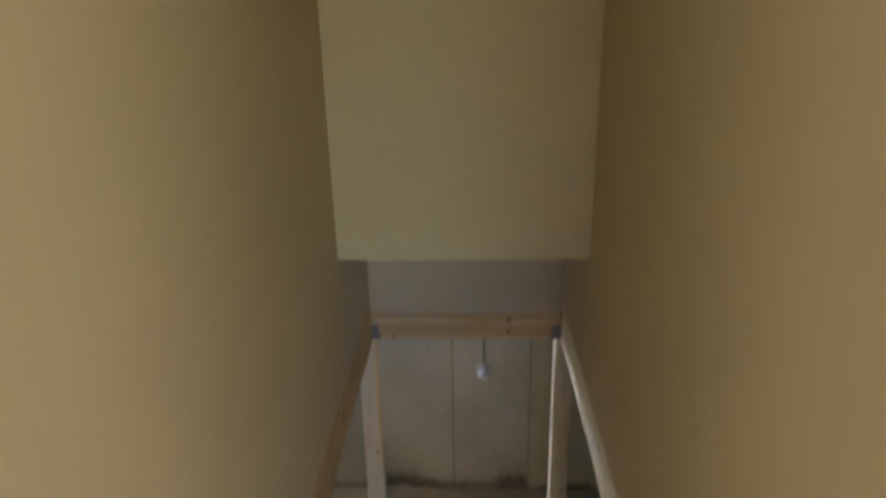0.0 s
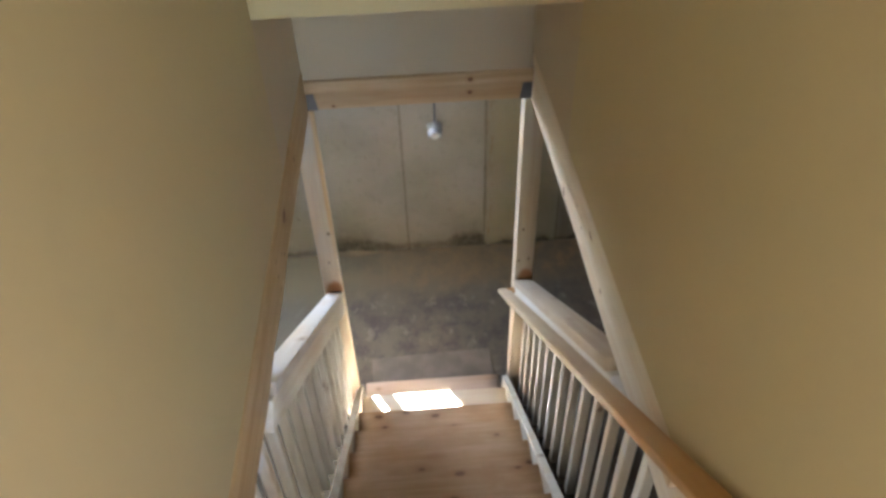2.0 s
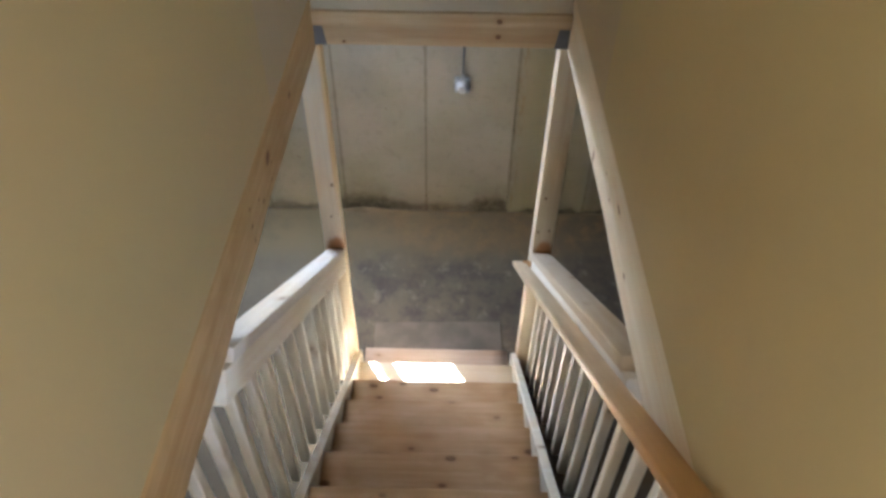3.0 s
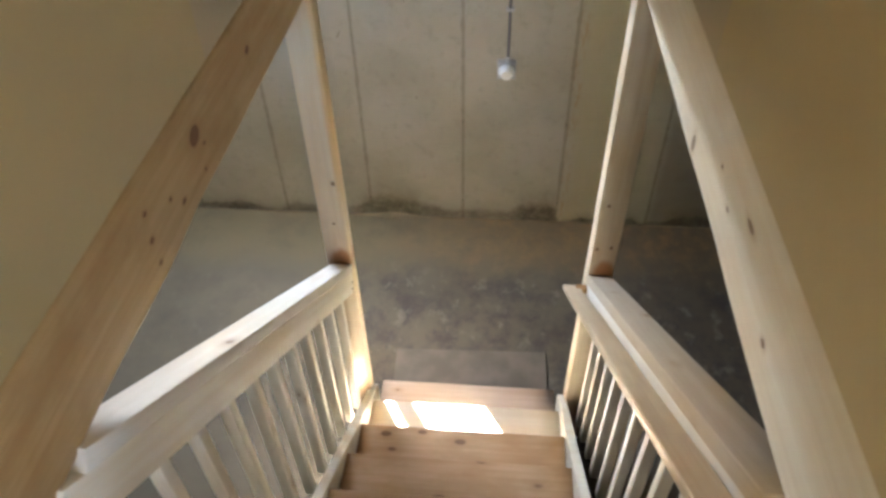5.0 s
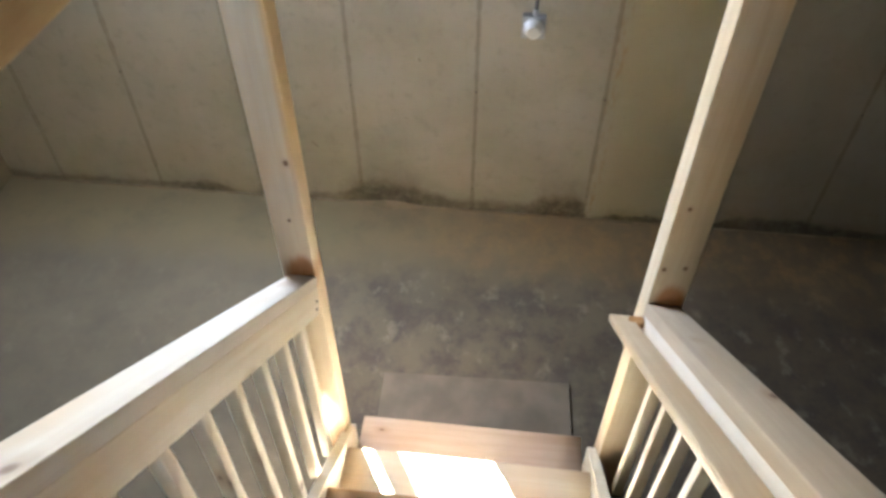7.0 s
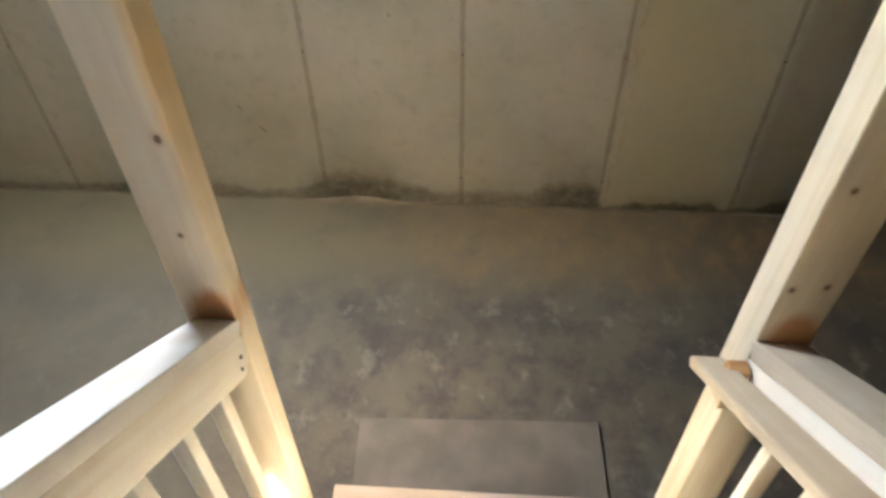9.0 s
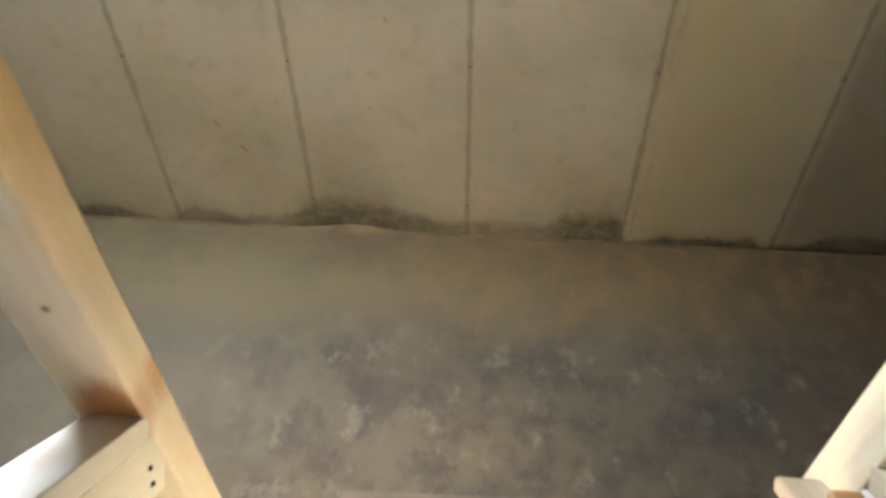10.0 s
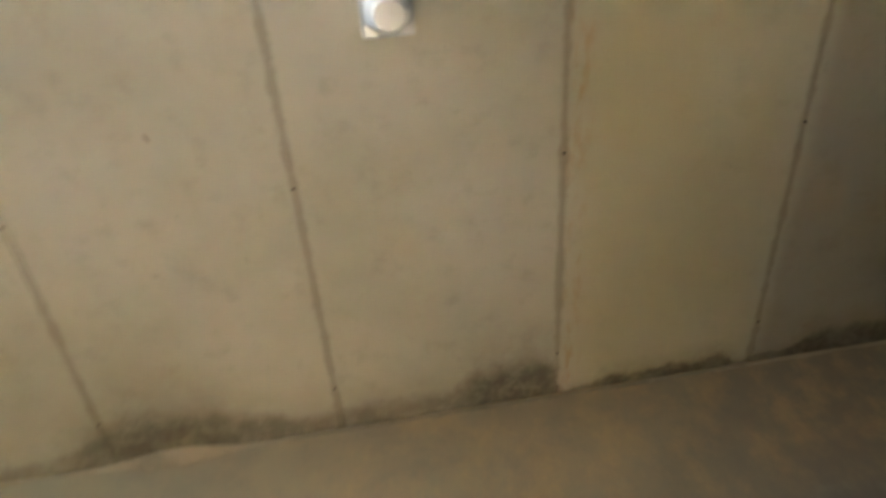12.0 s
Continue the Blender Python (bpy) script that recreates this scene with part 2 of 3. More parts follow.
    high = along_x([(-1.75, 0.25), (-1.45, 0.38), (-1.2, 0.12), (-1.05, 0.4), (-0.85, 0.3), (-0.68, 0.3), (-0.57, 0.72), (-0.46, 0.92), (-0.3, 0.85),
                    (-0.14, 0.6), (-0.02, 0.42), (0.22, 0.4), (0.38, 0.42), (0.45, 0.72), (0.62, 0.8), (0.68, 0.74),
                    (0.71, 0.06), (0.8, 0.1), (0.86, 0.26), (1.18, 0.28), (1.27, 0.12), (1.4, 0.14), (1.47, 0.45), (1.85, 0.5), (2.1, 0.3)])
    deep = along_x([(-1.75, 0.5), (-1.45, 0.85), (-1.2, 0.3), (-1.05, 0.65), (-0.7, 0.5), (-0.56, 0.8), (-0.44, 0.95), (-0.28, 0.9), (-0.14, 0.72),
                    (0.05, 0.6), (0.3, 0.5), (0.4, 0.6), (0.48, 0.95), (0.66, 0.9), (0.72, 0.4), (0.86, 0.95), (1.18, 1.0), (1.3, 0.6), (1.47, 1.0), (2.1, 0.9)])
    h = maths(t, "MULTIPLY", high, 0.24)
    ragged = maths(t, "MULTIPLY", maths(t, "SUBTRACT", noise_tex(t, co, 9, 6, 0.62), 0.5), 0.09)
    rel = maths(t, "DIVIDE", maths(t, "ADD", sep.outputs[2], ragged), h)
    fleck = smooth(t, noise_tex(t, co, 22, 7, 0.7), 0.35, 0.62)
    core = maths(t, "MULTIPLY", smooth(t, rel, 0.95, 0.45), deep)
    veil = maths(t, "MULTIPLY", smooth(t, rel, 1.9, 0.5), maths(t, "MULTIPLY", deep, 0.42))
    col = mixc(t, maths(t, "MULTIPLY", veil, maths(t, "ADD", 0.55, maths(t, "MULTIPLY", fleck, 0.45))), col, (0.15, 0.125, 0.08))
    col = mixc(t, maths(t, "MULTIPLY", core, maths(t, "ADD", 0.6, maths(t, "MULTIPLY", fleck, 0.3))), col, (0.08, 0.065, 0.045))
    # short dark scrapes
    for x, z, lean, length in ((-0.775, 0.39, 0.75, 0.028), (-0.855, 0.5, 0.6, 0.022), (-0.62, 1.32, -0.5, 0.03), (-0.2, 0.93, 0.3, 0.012)):
        dx, dz = maths(t, "SUBTRACT", sep.outputs[0], x), maths(t, "SUBTRACT", sep.outputs[2], z)
        u = maths(t, "ADD", maths(t, "MULTIPLY", dx, math.sin(lean) / length), maths(t, "MULTIPLY", dz, -math.cos(lean) / length))
        v = maths(t, "ADD", maths(t, "MULTIPLY", dx, math.cos(lean) / 0.005), maths(t, "MULTIPLY", dz, math.sin(lean) / 0.005))
        d = maths(t, "ADD", maths(t, "POWER", u, 2.0), maths(t, "POWER", v, 2.0))
        col = mixc(t, maths(t, "MULTIPLY", smooth(t, d, 1.3, 0.3), 0.5), col, (0.15, 0.11, 0.07))
    link(t, col, b.inputs["Base Color"])
    bump(t, b, maths(t, "ADD", maths(t, "MULTIPLY", n2, 0.7), maths(t, "MULTIPLY", n3, 0.4)), 0.3, 0.004)
    return m


def concrete_floor():
    m, t, b = mat("concrete_floor", 0.8)
    co = t.nodes.new("ShaderNodeTexCoord").outputs["Object"]
    sep = t.nodes.new("ShaderNodeSeparateXYZ")
    link(t, co, sep.inputs[0])
    n1 = noise_tex(t, co, 1.3, 5, 0.6)
    n2 = noise_tex(t, co, 5.6, 10, 0.68, (1.1, 0.95, 1))
    n4 = noise_tex(t, co, 8, 8, 0.64, (1.2, 0.9, 1))
    n3 = noise_tex(t, co, 90, 3, 0.6)
    col = mixc(t, smooth(t, n1, 0.35, 0.7), (0.185, 0.152, 0.104), (0.14, 0.114, 0.078))
    # brown damp band along the foot of the wall
    band = smooth(t, maths(t, "ADD", sep.outputs[1], maths(t, "MULTIPLY", maths(t, "SUBTRACT", n1, 0.5), 0.7)), 3.65, 4.05)
    col = mixc(t, maths(t, "MULTIPLY", band, maths(t, "ADD", 0.35, maths(t, "MULTIPLY", n2, 0.6))), col, (0.29, 0.2, 0.095))
    olive = maths(t, "MULTIPLY", smooth(t, sep.outputs[0], 0.15, -0.7), band)
    col = mixc(t, maths(t, "MULTIPLY", olive, 0.7), col, (0.22, 0.18, 0.1))
    # weaker light east of the stairs, painted as a darker floor colour
    east = smooth(t, sep.outputs[0], 0.75, 1.5)
    col = mixc(t, maths(t, "MULTIPLY", east, maths(t, "ADD", 0.25, maths(t, "MULTIPLY", n2, 0.6))), col, (0.131, 0.090, 0.055))
    rust = maths(t, "MULTIPLY", maths(t, "MULTIPLY", smooth(t, n4, 0.4, 0.7), band), smooth(t, sep.outputs[0], -0.5, 0.4))
    col = mixc(t, maths(t, "MULTIPLY", rust, 0.45), col, (0.420, 0.254, 0.094))
    damp = maths(t, "MULTIPLY", smooth(t, noise_tex(t, co, 3.2, 6, 0.7), 0.45, 0.68), band)
    col = mixc(t, maths(t, "MULTIPLY", damp, 0.4), col, (0.145, 0.109, 0.072))
    # blotches of dirt and pale laitance before the stairs
    zone = maths(t, "MULTIPLY", smooth(t, sep.outputs[1], 3.95, 3.6), smooth(t, sep.outputs[1], 2.2, 2.9))
    zone = maths(t, "MULTIPLY", zone, maths(t, "ADD", 0.25, maths(t, "MULTIPLY", smooth(t, sep.outputs[0], -0.9, -0.3), 0.75)))
    dark = maths(t, "MULTIPLY", smooth(t, n2, 0.4, 0.66), zone)
    pale = maths(t, "MULTIPLY", smooth(t, n4, 0.54, 0.68), zone)
    col = mixc(t, maths(t, "MULTIPLY", dark, 0.8), col, (0.087, 0.071, 0.062))
    col = mixc(t, maths(t, "MULTIPLY", pale, 0.35), col, (0.392, 0.341, 0.261))
    link(t, col, b.inputs["Base Color"])
    bump(t, b, maths(t, "ADD", maths(t, "MULTIPLY", n2, 0.8), maths(t, "MULTIPLY", n3, 0.3)), 0.3, 0.005)
    return m


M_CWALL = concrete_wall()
M_CFLOOR = concrete_floor()
M_BEAD = plaster("lime_bead", (0.27, 0.205, 0.12), (0.19, 0.145, 0.08), 9)
M_JOINT = plaster("joint_dirt", (0.33, 0.28, 0.2), (0.26, 0.21, 0.14), 8)
M_BOARD = plaster("grey_board", (0.23, 0.19, 0.145), (0.17, 0.14, 0.105), 6)
M_JOISTS = plaster("unfinished_ceiling", (0.22, 0.165, 0.11), (0.15, 0.11, 0.07), 3)
M_GROUND = plaster("ground_soil", (0.12, 0.11, 0.07), (0.09, 0.09, 0.05))


def plain(name, color, rough=0.5, metal=0.0):
    m, t, b = mat(name, rough)
    co = t.nodes.new("ShaderNodeTexCoord").outputs["Object"]
    n = noise_tex(t, co, 40, 4, 0.6)
    link(t, mixc(t, n, color, tuple(c * 0.8 for c in color)), b.inputs["Base Color"])
    b.inputs["Metallic"].default_value = metal
    return m


M_STEEL = plain("galvanised_steel", (0.55, 0.57, 0.6), 0.42, 0.9)
M_HANGER = plain("dull_hanger_steel", (0.22, 0.22, 0.23), 0.55, 0.7)
M_PLASTIC = plain("white_plastic", (0.85, 0.85, 0.85), 0.35)
M_COVER = plain("pale_cover", (0.78, 0.8, 0.83), 0.4)
M_DARK = plain("dark_slot", (0.05, 0.045, 0.04), 0.8)


# building
def mesh(name, bm, material):
    me = bpy.data.meshes.new(name)
    bm.to_mesh(me)
    bm.free()
    me.materials.append(material)
    return me


def part(name, bm, material, parent, label=""):
    ob = new(name, mesh(name, bm, material))
    ob.parent = parent
    return tagged(ob, label=label)


def thing(name, loc, label, category, group=""):
    ob = new(name)
    ob.location = loc
    ob.empty_display_size = 0.1
    return tagged(ob, label=label, category=category, group=group)


def box_bm(lo, hi, bevel=0.0, segs=2):
    bm = bmesh.new()
    bmesh.ops.create_cube(bm, size=1)
    for v in bm.verts:
        v.co = [(lo[i] + hi[i]) / 2 + v.co[i] * (hi[i] - lo[i]) for i in range(3)]
    if bevel:
        bmesh.ops.bevel(bm, geom=bm.edges[:], offset=bevel, segments=segs, profile=0.5, affect="EDGES")
    return bm


def block(name, lo, hi, material, bevel=0.0):
    ob = new(name, mesh(name, box_bm(lo, hi, bevel), material))
    return tagged(ob, kind="structure")


def board_bm(length, width, height, bevel=0.003, wobble=0.0, waney=0.0, seed=0, cuts=12):
    """A sawn board: x from 0 to length, y and z centred; long edges eased, lower edge waney if asked."""
    bm = bmesh.new()
    r, n = bevel, 3
    prof = []
    hy, hz = width / 2, height / 2
    for cy, cz, a0 in ((hy - r, hz - r, 0), (-hy + r, hz - r, 90), (-hy + r, -hz + r, 180), (hy - r, -hz + r, 270)):
        for k in range(n + 1):
            a = radians(a0 + 90 * k / n)
            prof.append((cy + r * math.cos(a), cz + r * math.sin(a)))
    rings = []
    for i in range(cuts + 1):
        x = length * i / cuts
        ring = []
        for y, z in prof:
            dy = wobble * noise.noise(Vector((x * 1.7, seed, z * 3)))
            dz = wobble * noise.noise(Vector((x * 1.3, seed + 9, y * 3)))
            if waney and z < -hz * 0.4:
                f = max(0.0, noise.noise(Vector((x * 2.6, seed + 4, 0))) + 0.25)
                dz += waney * f
                dy -= math.copysign(waney * 0.5 * f, y) if z < -hz + r * 1.5 else 0
            ring.append(bm.verts.new((x, y + dy, z + dz)))
        rings.append(ring)
    m = len(prof)
    for a, c in zip(rings, rings[1:]):
        for k in range(m):
            bm.faces.new((a[k], a[(k + 1) % m], c[(k + 1) % m], c[k]))
    bm.faces.new(list(reversed(rings[0])))
    bm.faces.new(rings[-1])
    bmesh.ops.recalc_face_normals(bm, faces=bm.faces[:])
    return bm


def shade_smooth(ob):
    for p in ob.data.polygons:
        p.use_smooth = len(p.vertices) == 4
    return ob


def place(ob, m):
    ob.matrix_basis = m
    return ob


def along(a, b, side=(1, 0, 0)):
    """A pose at a whose x axis runs to b, and whose y axis is as near side as can be."""
    x = (Vector(b) - Vector(a)).normalized()
    y = Vector(side)
    y = (y - x * y.dot(x)).normalized()
    z = x.cross(y)
    return Matrix.Translation(a) @ Matrix((x, y, z)).transposed().to_4x4()


# measures
WALL_Y = 4.3
XL, XR = -0.293, 0.688
HEAD_Y = 2.65
BEAM_LO, BEAM_HI = 2.315, 2.46
UP = 2.464
CEIL = 4.92
SLOPE = 0.765
RISE, RUN, NOSE_Y, NOSE_Z = 0.178, 0.2415, 2.845, 0.15


def nose(k):
    return NOSE_Y - RUN * (k - 1), NOSE_Z + RISE * (k - 1)


# basement shell
floor = block("floor", (-3.4, -4.0, -0.15), (5.2, WALL_Y, 0), M_CFLOOR)

wall_east = block("wall_east", (5.2, -4.0, -0.15), (5.45, 4.55, BEAM_LO), M_CFLOOR)


WIN = (-1.8, -0.76, 1.76, 2.25)


def wall_with_openings(name, axis, at, thick, lo, hi, z0, z1, openings, material):
    """A wall of boxes round its openings, joined. axis: the way it runs."""
    bm = bmesh.new()
    cuts = sorted({lo, hi, *[o[0] for o in openings], *[o[1] for o in openings]})
    for a, c in zip(cuts, cuts[1:]):
        inside = [o for o in openings if o[0] <= a + 1e-6 and o[1] >= c - 1e-6]
        spans = [(z0, z1)] if not inside else [(z0, inside[0][2]), (inside[0][3], z1)]
        for s0, s1 in spans:
            if s1 - s0 < 1e-4:
                continue
            pts = [(a, at, s0), (c, at + thick, s1)] if axis == "x" else [(at, a, s0), (at + thick, c, s1)]
            vs = bmesh.ops.create_cube(bm, size=1)["verts"]
            for v in vs:
                v.co = [(pts[0][i] + pts[1][i]) / 2 + v.co[i] * (pts[1][i] - pts[0][i]) for i in range(3)]
    ob = new(name, mesh(name, bm, material))
    return tagged(ob, kind="structure")


wall_north = wall_with_openings("wall_north", "x", WALL_Y, 0.25, -3.4, 5.2, -0.15, BEAM_LO, [WIN], M_JOINT)
wall_with_openings("wall_south", "x", -4.25, 0.25, -3.4, 5.2, -0.15, BEAM_LO, [], M_CFLOOR)
# opening in the west wall is added, out of view, to admit sky light
wall_with_openings("wall_west", "y", -2.9, 0.25, -4.25, 4.55, -0.15, BEAM_LO, [(2.4, 3.2, 1.75, 2.2)], M_CFLOOR)
block("ground", (-60, -60, -0.4), (60, 60, -0.15), M_GROUND)

# basement ceiling, which is the floor above, round the stair opening
block("ceiling_basement", (-3.65, -4.25, BEAM_LO), (XL - 0.04, 4.55, UP - 0.004), M_JOISTS)
block("ceiling_basement", (XR + 0.04, -4.25, BEAM_LO), (5.45, 4.55, UP - 0.004), M_JOISTS)
block("ceiling_basement", (XL - 0.04, -4.25, BEAM_LO), (XR + 0.04, -0.33, UP - 0.004), M_JOISTS)
block("ceiling_basement", (XL - 0.04, HEAD_Y + 0.04, BEAM_LO), (XR + 0.04, 4.55, UP - 0.004), M_JOISTS)
block("upper_floor", (-2.0, -4.0, UP - 0.003), (2.4, -0.295, UP + 0.015), M_UPFLOOR)

# stairwell walls
BULK_Y = 1.93
for side, face in ((-1, XL + 0.006), (1, XR - 0.006)):
    a, c = sorted((face, face + 0.12 * side))
    foot = 2.508 if side < 0 else 2.534
    block("wall_stairwell_side", (a, -0.5, foot), (c, BULK_Y, CEIL), M_YEL)
    block("wall_stairwell_reveal", (a, BULK_Y, foot), (c, HEAD_Y + 0.12, 3.042), M_DULL)
block("bulkhead", (XL - 0.114, BULK_Y, 3.045), (XR + 0.114, BULK_Y + 0.12, CEIL), M_YEL, 0.002)
block("soffit", (XL - 0.114, BULK_Y + 0.12, 3.045), (XR + 0.114, HEAD_Y + 0.12, 3.1), M_DULL)
block("wall_stairwell_end", (XL + 0.006, HEAD_Y - 0.004, BEAM_HI + 0.002), (XR - 0.006, HEAD_Y + 0.12, 3.043), M_TAN)
block("ceiling_upper", (-2.1, -4.2, CEIL), (2.5, BULK_Y + 0.12, CEIL + 0.15), M_WHITE)

# hall behind, unseen: walls and south window opening added to guide the light
wall_with_openings("wall_hall_south", "x", -4.12, 0.12, -2.0, 2.4, UP, CEIL, [(0.15, 1.65, 3.0, 4.5)], M_YEL)
block("wall_hall_west", (-2.12, -4.12, UP), (-2.0, -0.38, CEIL), M_YEL)
block("wall_hall_east", (2.4, -4.12, UP), (2.52, -0.38, CEIL), M_YEL)
block("wall_hall_north", (-2.0, -0.5, UP), (XL - 0.114, -0.38, CEIL), M_YEL)
block("wall_hall_north", (XR + 0.114, -0.5, UP), (2.4, -0.38, CEIL), M_YEL)

# high basement window in the far wall, out of the walk's view; the sun comes through it
win = tagged(new("window_1"), kind="structure")
win.location = ((WIN[0] + WIN[1]) / 2, 4.5, (WIN[2] + WIN[3]) / 2)
ww, wh = (WIN[1] - WIN[0]) / 2, (WIN[3] - WIN[2]) / 2
for lo, hi in (((-ww, -0.03, -wh), (-ww + 0.03, 0.03, wh)), ((ww - 0.01, -0.03, -wh), (ww, 0.03, wh)),
               ((-ww + 0.03, -0.03, wh - 0.02), (ww - 0.01, 0.03, wh)), ((-ww + 0.03, -0.03, -wh), (ww - 0.01, 0.03, -wh + 0.02))):
    part("window_frame", box_bm(lo, hi, 0.002, 1), M_PLASTIC, win)
mull = part("mullion", box_bm((-0.039, -0.1, -wh + 0.02), (0.039, -0.05, wh - 0.02), 0.002, 1), M_PLASTIC, win)
mull.location.x = -1.221 - win.location.x

# concrete panels of the far wall
seams = SEAMS
for a, c in zip(seams, seams[1:]):
    top = WIN[2] - 0.02 if c > WIN[0] and a < WIN[1] else BEAM_LO - 0.002
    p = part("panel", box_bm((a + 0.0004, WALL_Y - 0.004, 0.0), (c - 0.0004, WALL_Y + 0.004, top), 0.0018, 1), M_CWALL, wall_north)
for x in seams[1:-1]:
    for z in (0.16, 0.768 + 0.006 * math.sin(x * 11)):
        bm = bmesh.new()
        bmesh.ops.create_uvsphere(bm, u_segments=10, v_segments=6, radius=0.0042)
        for v in bm.verts:
            v.co.y *= 0.35
        part("tie_stub", bm, M_DARK, wall_north).location = (x, WALL_Y - 0.008, z)


def bead():
    bm = bmesh.new()
    rows = []
    n = 420
    for i in range(n + 1):
        x = -2.9 + 5.6 * i / n
        w = 0.008 + 0.008 * noise.noise(Vector((x * 6, 0, 1))) + 0.006 * noise.noise(Vector((x * 30, 3, 1)))
        hump = 0.03 * math.exp(-((x + 0.39) / 0.13) ** 2)
        hump += 0.004 * max(0.0, noise.noise(Vector((x * 3, 7, 0))))
        h = max(0.002, 0.004 + 0.004 * noise.noise(Vector((x * 9, 5, 2))) + hump)
        w = max(0.006, w) + hump * 0.9
        rows.append([bm.verts.new((x, WALL_Y - 0.01, h)), bm.verts.new((x, WALL_Y - 0.012 - w * 0.5, h * 0.8)),
                     bm.verts.new((x, WALL_Y - 0.012 - w, 0.001))])
    for a, c in zip(rows, rows[1:]):
        for k in range(2):
            bm.faces.new((a[k], a[k + 1], c[k + 1], c[k]))
    return bm


shade_smooth(tagged(new("lime_bead", mesh("lime_bead", bead(), M_BEAD)), kind="structure"))


# stairs
stairs = thing("staircase", (0.19, 2.6, 0), "straight pine staircase with knotty reddish treads", "staircase")
for x in (-0.288, 0.63):
    y0, y1 = 2.73, -0.33
    bm = bmesh.new()
    top, depth = 0.042, 0.34

    def line(y):
        return NOSE_Z + (NOSE_Y - y) * RISE / RUN
    pts = [(y0, 0.0), (y0, line(y0) + top), (y1, line(y1) + top), (y1, line(y1) + top - depth), (NOSE_Y + (NOSE_Z + top - depth) * RUN / RISE, 0.0)]
    pts = [(y, min(z, UP - 0.01)) for y, z in pts]
    front = [bm.verts.new((0, y - 2.6, z)) for y, z in pts]
    f = bm.faces.new(front)
    r = bmesh.ops.extrude_face_region(bm, geom=[f])
    for v in [g for g in r["geom"] if isinstance(g, bmesh.types.BMVert)]:
        v.co.x += 0.038
    bmesh.ops.recalc_face_normals(bm, faces=bm.faces[:])
    bmesh.ops.bevel(bm, geom=bm.edges[:], offset=0.003, segments=1, affect="EDGES")
    s = part("stringer", bm, M_PALE, stairs, "pale pine stringer board")
    s.location.x = x - 0.19
tread_meshes = {}
for k in range(1, 14):
    y, z = nose(k)
    wood = {1: M_TREAD_PINK, 2: M_TREAD_PALE}.get(k, M_TREAD)
    if wood not in tread_meshes:
        tread_meshes[wood] = mesh("tread", board_bm(0.876, 0.275, 0.038, 0.007, 0.0015, seed=3, cuts=8), wood)
    ob = new("tread", tread_meshes[wood])
    ob.parent = stairs
    ob.matrix_basis = Matrix.Translation((-0.2485 - 0.19, y - 0.1375 - 2.6, z - 0.019))
    shade_smooth(ob)

# railings
RAIL_Z = 1.2


def rail_z(y, off=0.0):
    return RAIL_Z + (2.65 - y) * SLOPE + off


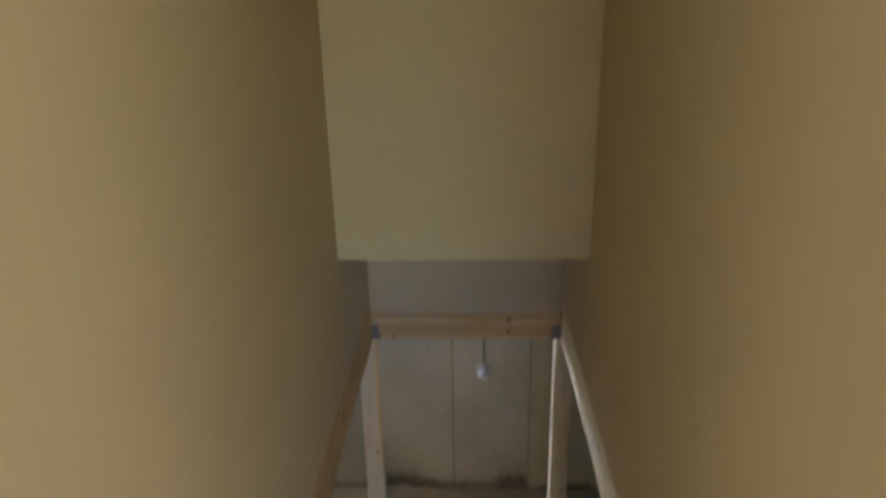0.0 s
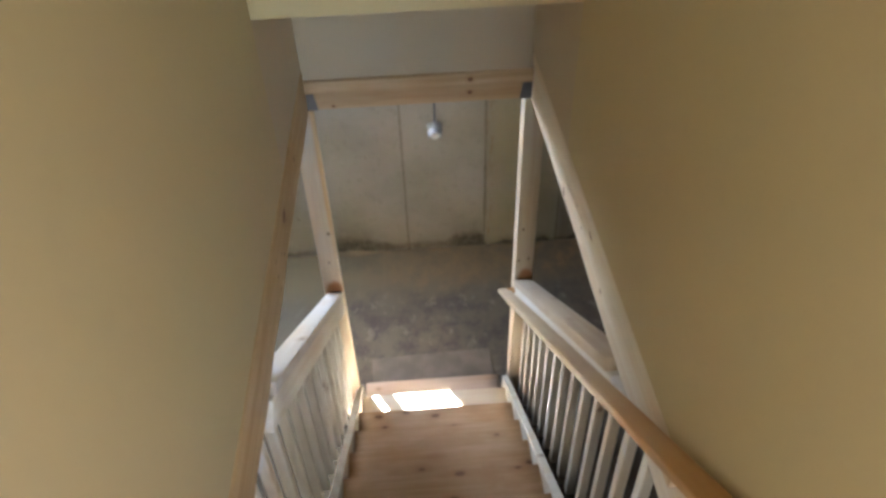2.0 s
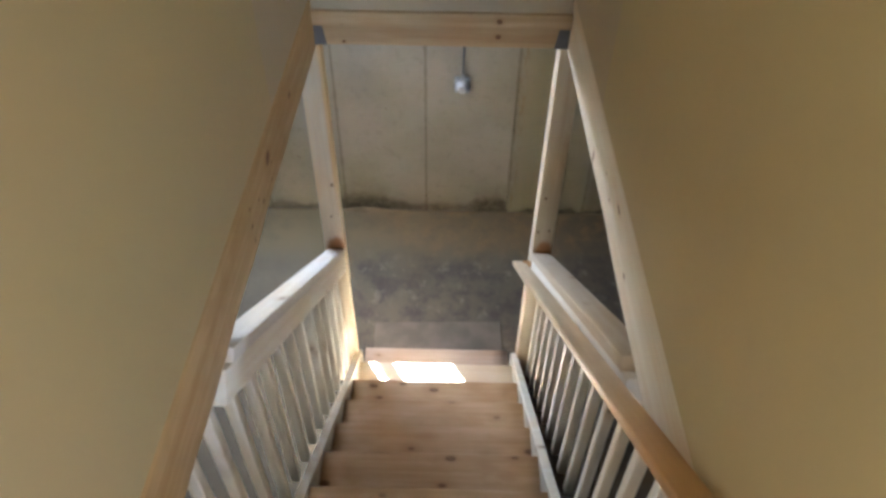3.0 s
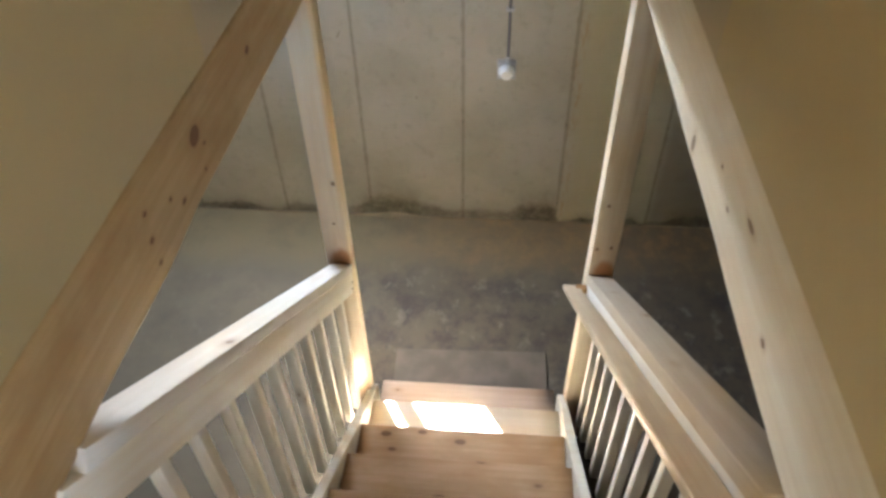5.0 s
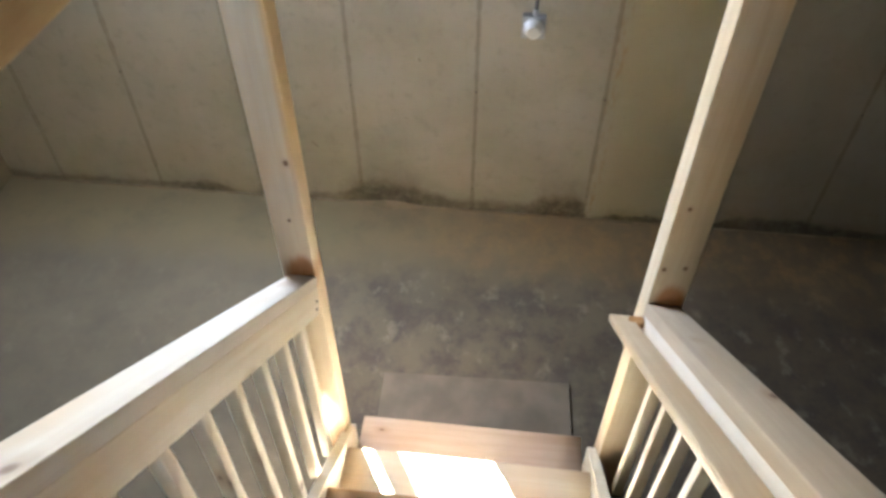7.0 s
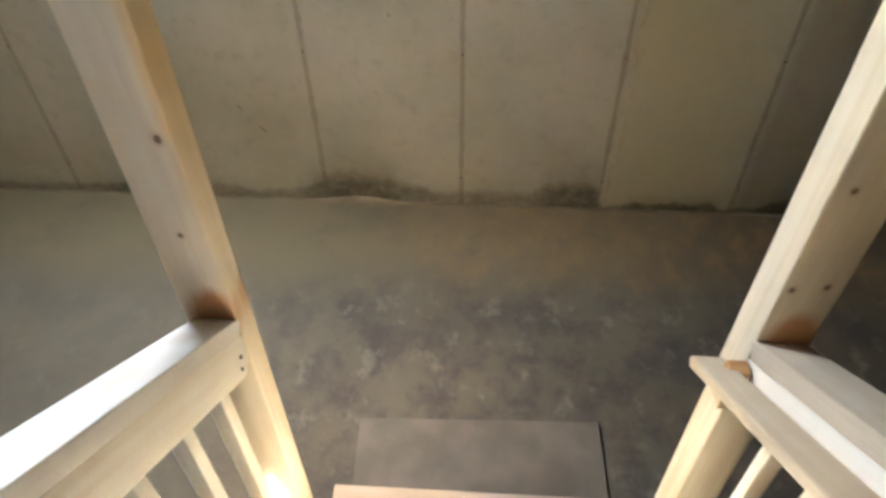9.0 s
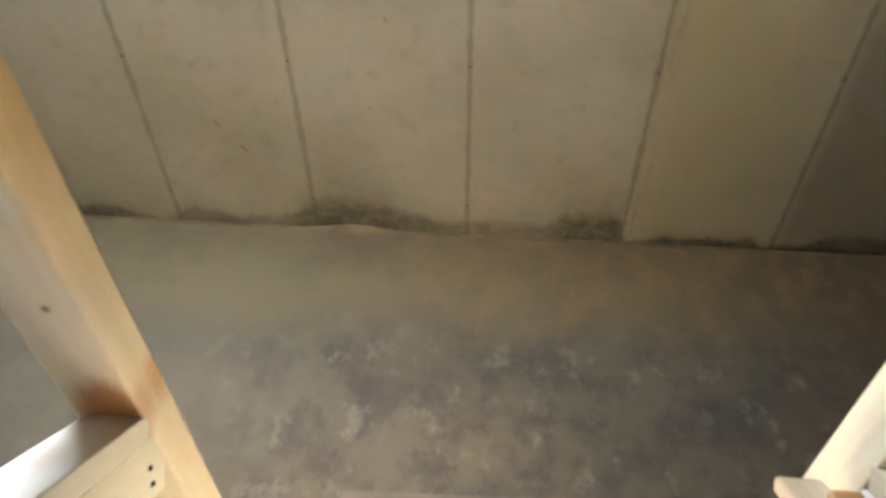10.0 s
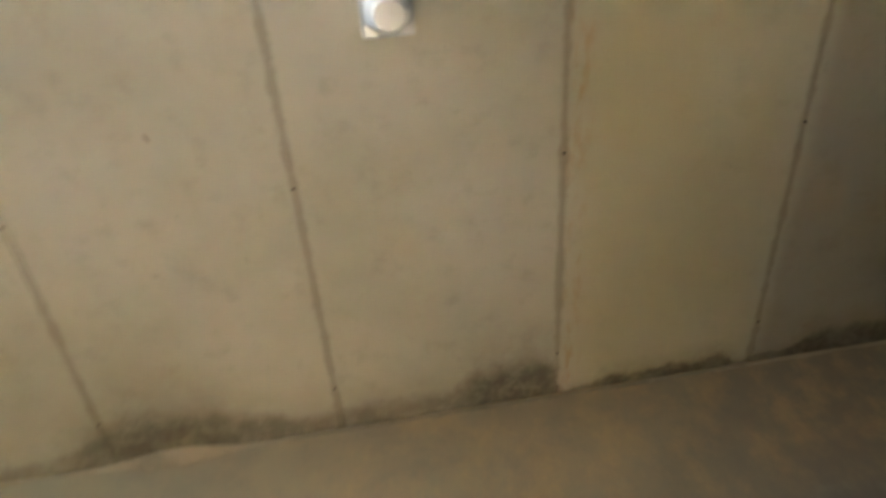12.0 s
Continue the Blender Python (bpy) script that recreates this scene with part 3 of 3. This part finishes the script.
def railing(side):
    inner = -0.272 if side < 0 else 0.662
    out = side
    name = "stair_railing"
    label = ("pale pine stair railing with square balusters and a flat cap" if side < 0 else
             "pale pine stair railing beside the handrail, over dark basement floor")
    rl = thing(name, (inner, 2.69, 0), label, "railing", "railings of the stairs")
    o = Vector(rl.location)
    cosine = 1 / math.sqrt(1 + SLOPE ** 2)
    # post
    pw, pd = 0.097, 0.068 if side < 0 else 0.092
    post = part("post", board_bm(BEAM_LO, pd, pw, 0.004, 0.001, seed=side, cuts=10), M_POST_W if side < 0 else M_POST, rl,
                "tall pine post with two small knots")
    post.matrix_basis = Matrix.Translation(-o) @ along((inner + out * pw / 2, 2.665 + pd / 2, 0), (inner + out * pw / 2, 2.665 + pd / 2, 2), (0, 1, 0))
    shade_smooth(post)
    # cap, flat, and the board on edge below it
    y_top = 2.65 - (BEAM_LO - 0.004 - RAIL_Z) / SLOPE
    cw = 0.08 if side < 0 else 0.09
    a = Vector((inner + out * cw / 2, 2.664, rail_z(2.664) - 0.019 / cosine))
    c = Vector((inner + out * cw / 2, y_top - 0.01, rail_z(y_top - 0.01) - 0.019 / cosine))
    cap = part("cap", board_bm((c - a).length, cw, 0.038, 0.003, 0.0015, seed=5 + side), M_CAP if side < 0 else M_CAP_E, rl, "pale pine cap rail" if side < 0 else "beige pine cap rail")
    cap.matrix_basis = Matrix.Translation(-o) @ along(a, c, (1, 0, 0))
    shade_smooth(cap)
    low = 0.038 / cosine + 0.0445 / cosine + 0.0025
    a = Vector((inner + out * 0.0225, 2.664, rail_z(2.664) - low))
    yt = y_top - 0.09
    c = Vector((inner + out * 0.0225, yt, rail_z(yt) - low))
    fas = part("fascia", board_bm((c - a).length, 0.038, 0.089, 0.003, 0.0015, seed=8 + side), M_PALE if side < 0 else M_CAP, rl,
               "pine board under the cap")
    fas.matrix_basis = Matrix.Translation(-o) @ along(a, c, (1, 0, 0))
    shade_smooth(fas)
    if side < 0:
        for k, (dy, dz) in enumerate(((0.035, 0.012), (0.045, -0.02))):
            bm = bmesh.new()
            bmesh.ops.create_cone(bm, cap_ends=True, segments=10, radius1=0.004, radius2=0.0035, depth=0.003, matrix=Matrix.Rotation(radians(90), 4, "Y"))
            nl = part("nail", bm, M_DARK, rl)
            nl.location = Vector((inner - out * 0.0005 + 0.002, 2.664 - dy, rail_z(2.664 - dy) - low + dz)) - o
    # balusters
    first, step = (2.603, 0.1385) if side < 0 else (2.55, 0.137)
    for i in range(16):
        y = first - step * i
        z1 = min(rail_z(y) - 0.05, BEAM_LO - 0.002)
        z0 = NOSE_Z + (NOSE_Y - y) * RISE / RUN - 0.06
        if z1 - z0 < 0.1:
            break
        x = inner + out * (0.0435 + 0.018)
        bl = part("baluster", board_bm(z1 - z0, 0.034, 0.034, 0.003, 0.001, seed=i + 20 * side, cuts=4), M_PALE, rl)
        bl.matrix_basis = Matrix.Translation(-o) @ along((x, y, z0), (x, y, z1), (0, 1, 0))
        shade_smooth(bl)
    return rl


railing(-1)
railing(1)

# handrail inside the east railing, running on up the painted wall
hr = thing("handrail", (0.612, 2.69, 1.1), "sloping pine handrail board along the railing and yellow wall", "handrail")
a = Vector((0.608, 2.69, rail_z(2.69) - 0.084))
c = Vector((0.656, -0.45, rail_z(-0.45) - 0.084))
hb = part("rail_board", board_bm((c - a).length, 0.064, 0.024, 0.005, 0.002, seed=31, cuts=30), M_HANDRAIL, hr)
hb.matrix_basis = Matrix.Translation(-Vector(hr.location)) @ along(a, c, (1, 0, 0))
shade_smooth(hb)
for y in (2.64, 1.6, 0.7, -0.15):
    bm = box_bm((-0.0215, -0.03, -0.035), (0.0215, 0.03, 0.0), 0.003)
    bk = part("bracket", bm, M_PINE, hr)
    bk.location = Vector((0.64 if y > 2.0 else 0.66, y, rail_z(y) - 0.122)) - Vector(hr.location)

peg = part("peg", box_bm((-0.021, -0.016, -0.012), (0.021, 0.016, 0.012), 0.007, 3), M_PEG, hr, "orange stained wood block at the rail's end")
peg.location = Vector((0.642, 2.645, rail_z(2.645) - 0.074)) - Vector(hr.location)

# beams round the opening
BEAMS = ((-1, XL - 0.011, 2.288, 2.506, M_TIMBER_L, "rough knotty brown pine beam under the yellow wall"),
         (1, XR + 0.02, 2.293, 2.532, M_TIMBER_R, "pale rough pine beam with a rounded lower edge under the yellow wall"))
for side, x, z0, z1, m, text in BEAMS:
    bm = board_bm(3.065, 0.04, z1 - z0, 0.017, 0.003, 0.014 if side < 0 else 0.006, seed=40 + side, cuts=60)
    ob = new("trimmer_beam", mesh("trimmer_beam", bm, m))
    tagged(ob, label=text, category="beam", group="beams round the stair opening")
    # x runs towards the far wall
    ob.matrix_basis = Matrix.Translation((x, -0.3, (z0 + z1) / 2)) @ Matrix.Rotation(radians(90), 4, "Z")
    shade_smooth(ob)
head = thing("header_beam", ((XL + XR) / 2, HEAD_Y + 0.02, BEAM_LO), "knotty pine header beam closing the stair opening, on steel hangers", "beam",
             "beams round the stair opening")
lowb = part("beam", board_bm(XR - XL, 0.038, 0.088, 0.004, 0.0015, seed=51), M_HEADER, head)
lowb.matrix_basis = Matrix.Translation((-(XR - XL) / 2, 0.0, 0.045))
upb = part("plate", board_bm(XR - XL + 0.0, 0.05, 0.055, 0.005, 0.002, seed=52), M_HEADER, head, "upper plate of the header")
upb.matrix_basis = Matrix.Translation((-(XR - XL) / 2, -0.012, 0.117))
shade_smooth(lowb), shade_smooth(upb)
for s in (-1, 1):
    bm = box_bm((-0.02, -0.004, 0), (0.02, 0.0, 0.078), 0.001, 1)
    for v in bm.verts:
        if v.co.z < 0.03 and v.co.x * s < 0:
            v.co.x -= 0.012 * s
    hg = part("hanger", bm, M_HANGER, head, "dark steel joist hanger")
    hg.location = (s * ((XR - XL) / 2 - 0.022), -0.022, 0.003)

# outlet on the far wall
out = thing("outlet_box", (0.319, WALL_Y - 0.006, 1.146), "galvanised outlet box with round white cover and thin conduit", "outlet")
part("box", box_bm((-0.052, -0.045, -0.052), (0.052, 0, 0.052), 0.006), M_STEEL, out)
bm = bmesh.new()
bmesh.ops.create_cone(bm, cap_ends=True, segments=8, radius1=0.05, radius2=0.043, depth=0.012, matrix=Matrix.Rotation(radians(90), 4, "X") @ Matrix.Rotation(radians(22.5), 4, "Z"))
cv = part("cover", bm, M_STEEL, out, "bevelled steel cover")
cv.location = (0, -0.051, 0)
bm = bmesh.new()
bmesh.ops.create_cone(bm, cap_ends=True, segments=28, radius1=0.045, radius2=0.027, depth=0.03, matrix=Matrix.Rotation(radians(90), 4, "X"))
rc = part("receptacle", bm, M_COVER, out, "round white domed cover")
rc.location = (0, -0.071, 0.003)
bm = bmesh.new()
bmesh.ops.create_cone(bm, cap_ends=True, segments=24, radius1=0.032, radius2=0.028, depth=0.03, matrix=Matrix.Rotation(radians(90), 4, "X"))
pl = part("socket", bm, M_PLASTIC, out, "round white porcelain socket")
pl.location = (0, -0.093, 0.008)
bm = bmesh.new()
bmesh.ops.create_cone(bm, cap_ends=True, segments=14, radius1=0.009, radius2=0.009, depth=1.12)
cd = part("conduit", bm, M_HANGER, out, "thin dark grey conduit")
cd.location = (0.005, -0.018, 0.052 + 0.56)
bm = bmesh.new()
bmesh.ops.create_cone(bm, cap_ends=True, segments=14, radius1=0.014, radius2=0.012, depth=0.025)
cn = part("connector", bm, M_STEEL, out)
cn.location = (0.005, -0.018, 0.064)
for z in (0.35, 0.95):
    st = part("strap", box_bm((-0.022, -0.03, -0.008), (0.022, 0, 0.008), 0.002), M_STEEL, out)
    st.location = (0.005, 0, z)

# board lying at the foot of the stairs
fb = new("floor_board", mesh("floor_board", box_bm((-0.415, -0.22, 0), (0.415, 0.22, 0.014), 0.003), M_BOARD))
fb.matrix_basis = pose(0.195, 2.95, 0.0, 0, 0, 2.0)
tagged(fb, label="flat grey dusty board lying on the concrete floor before the lowest step", category="board")
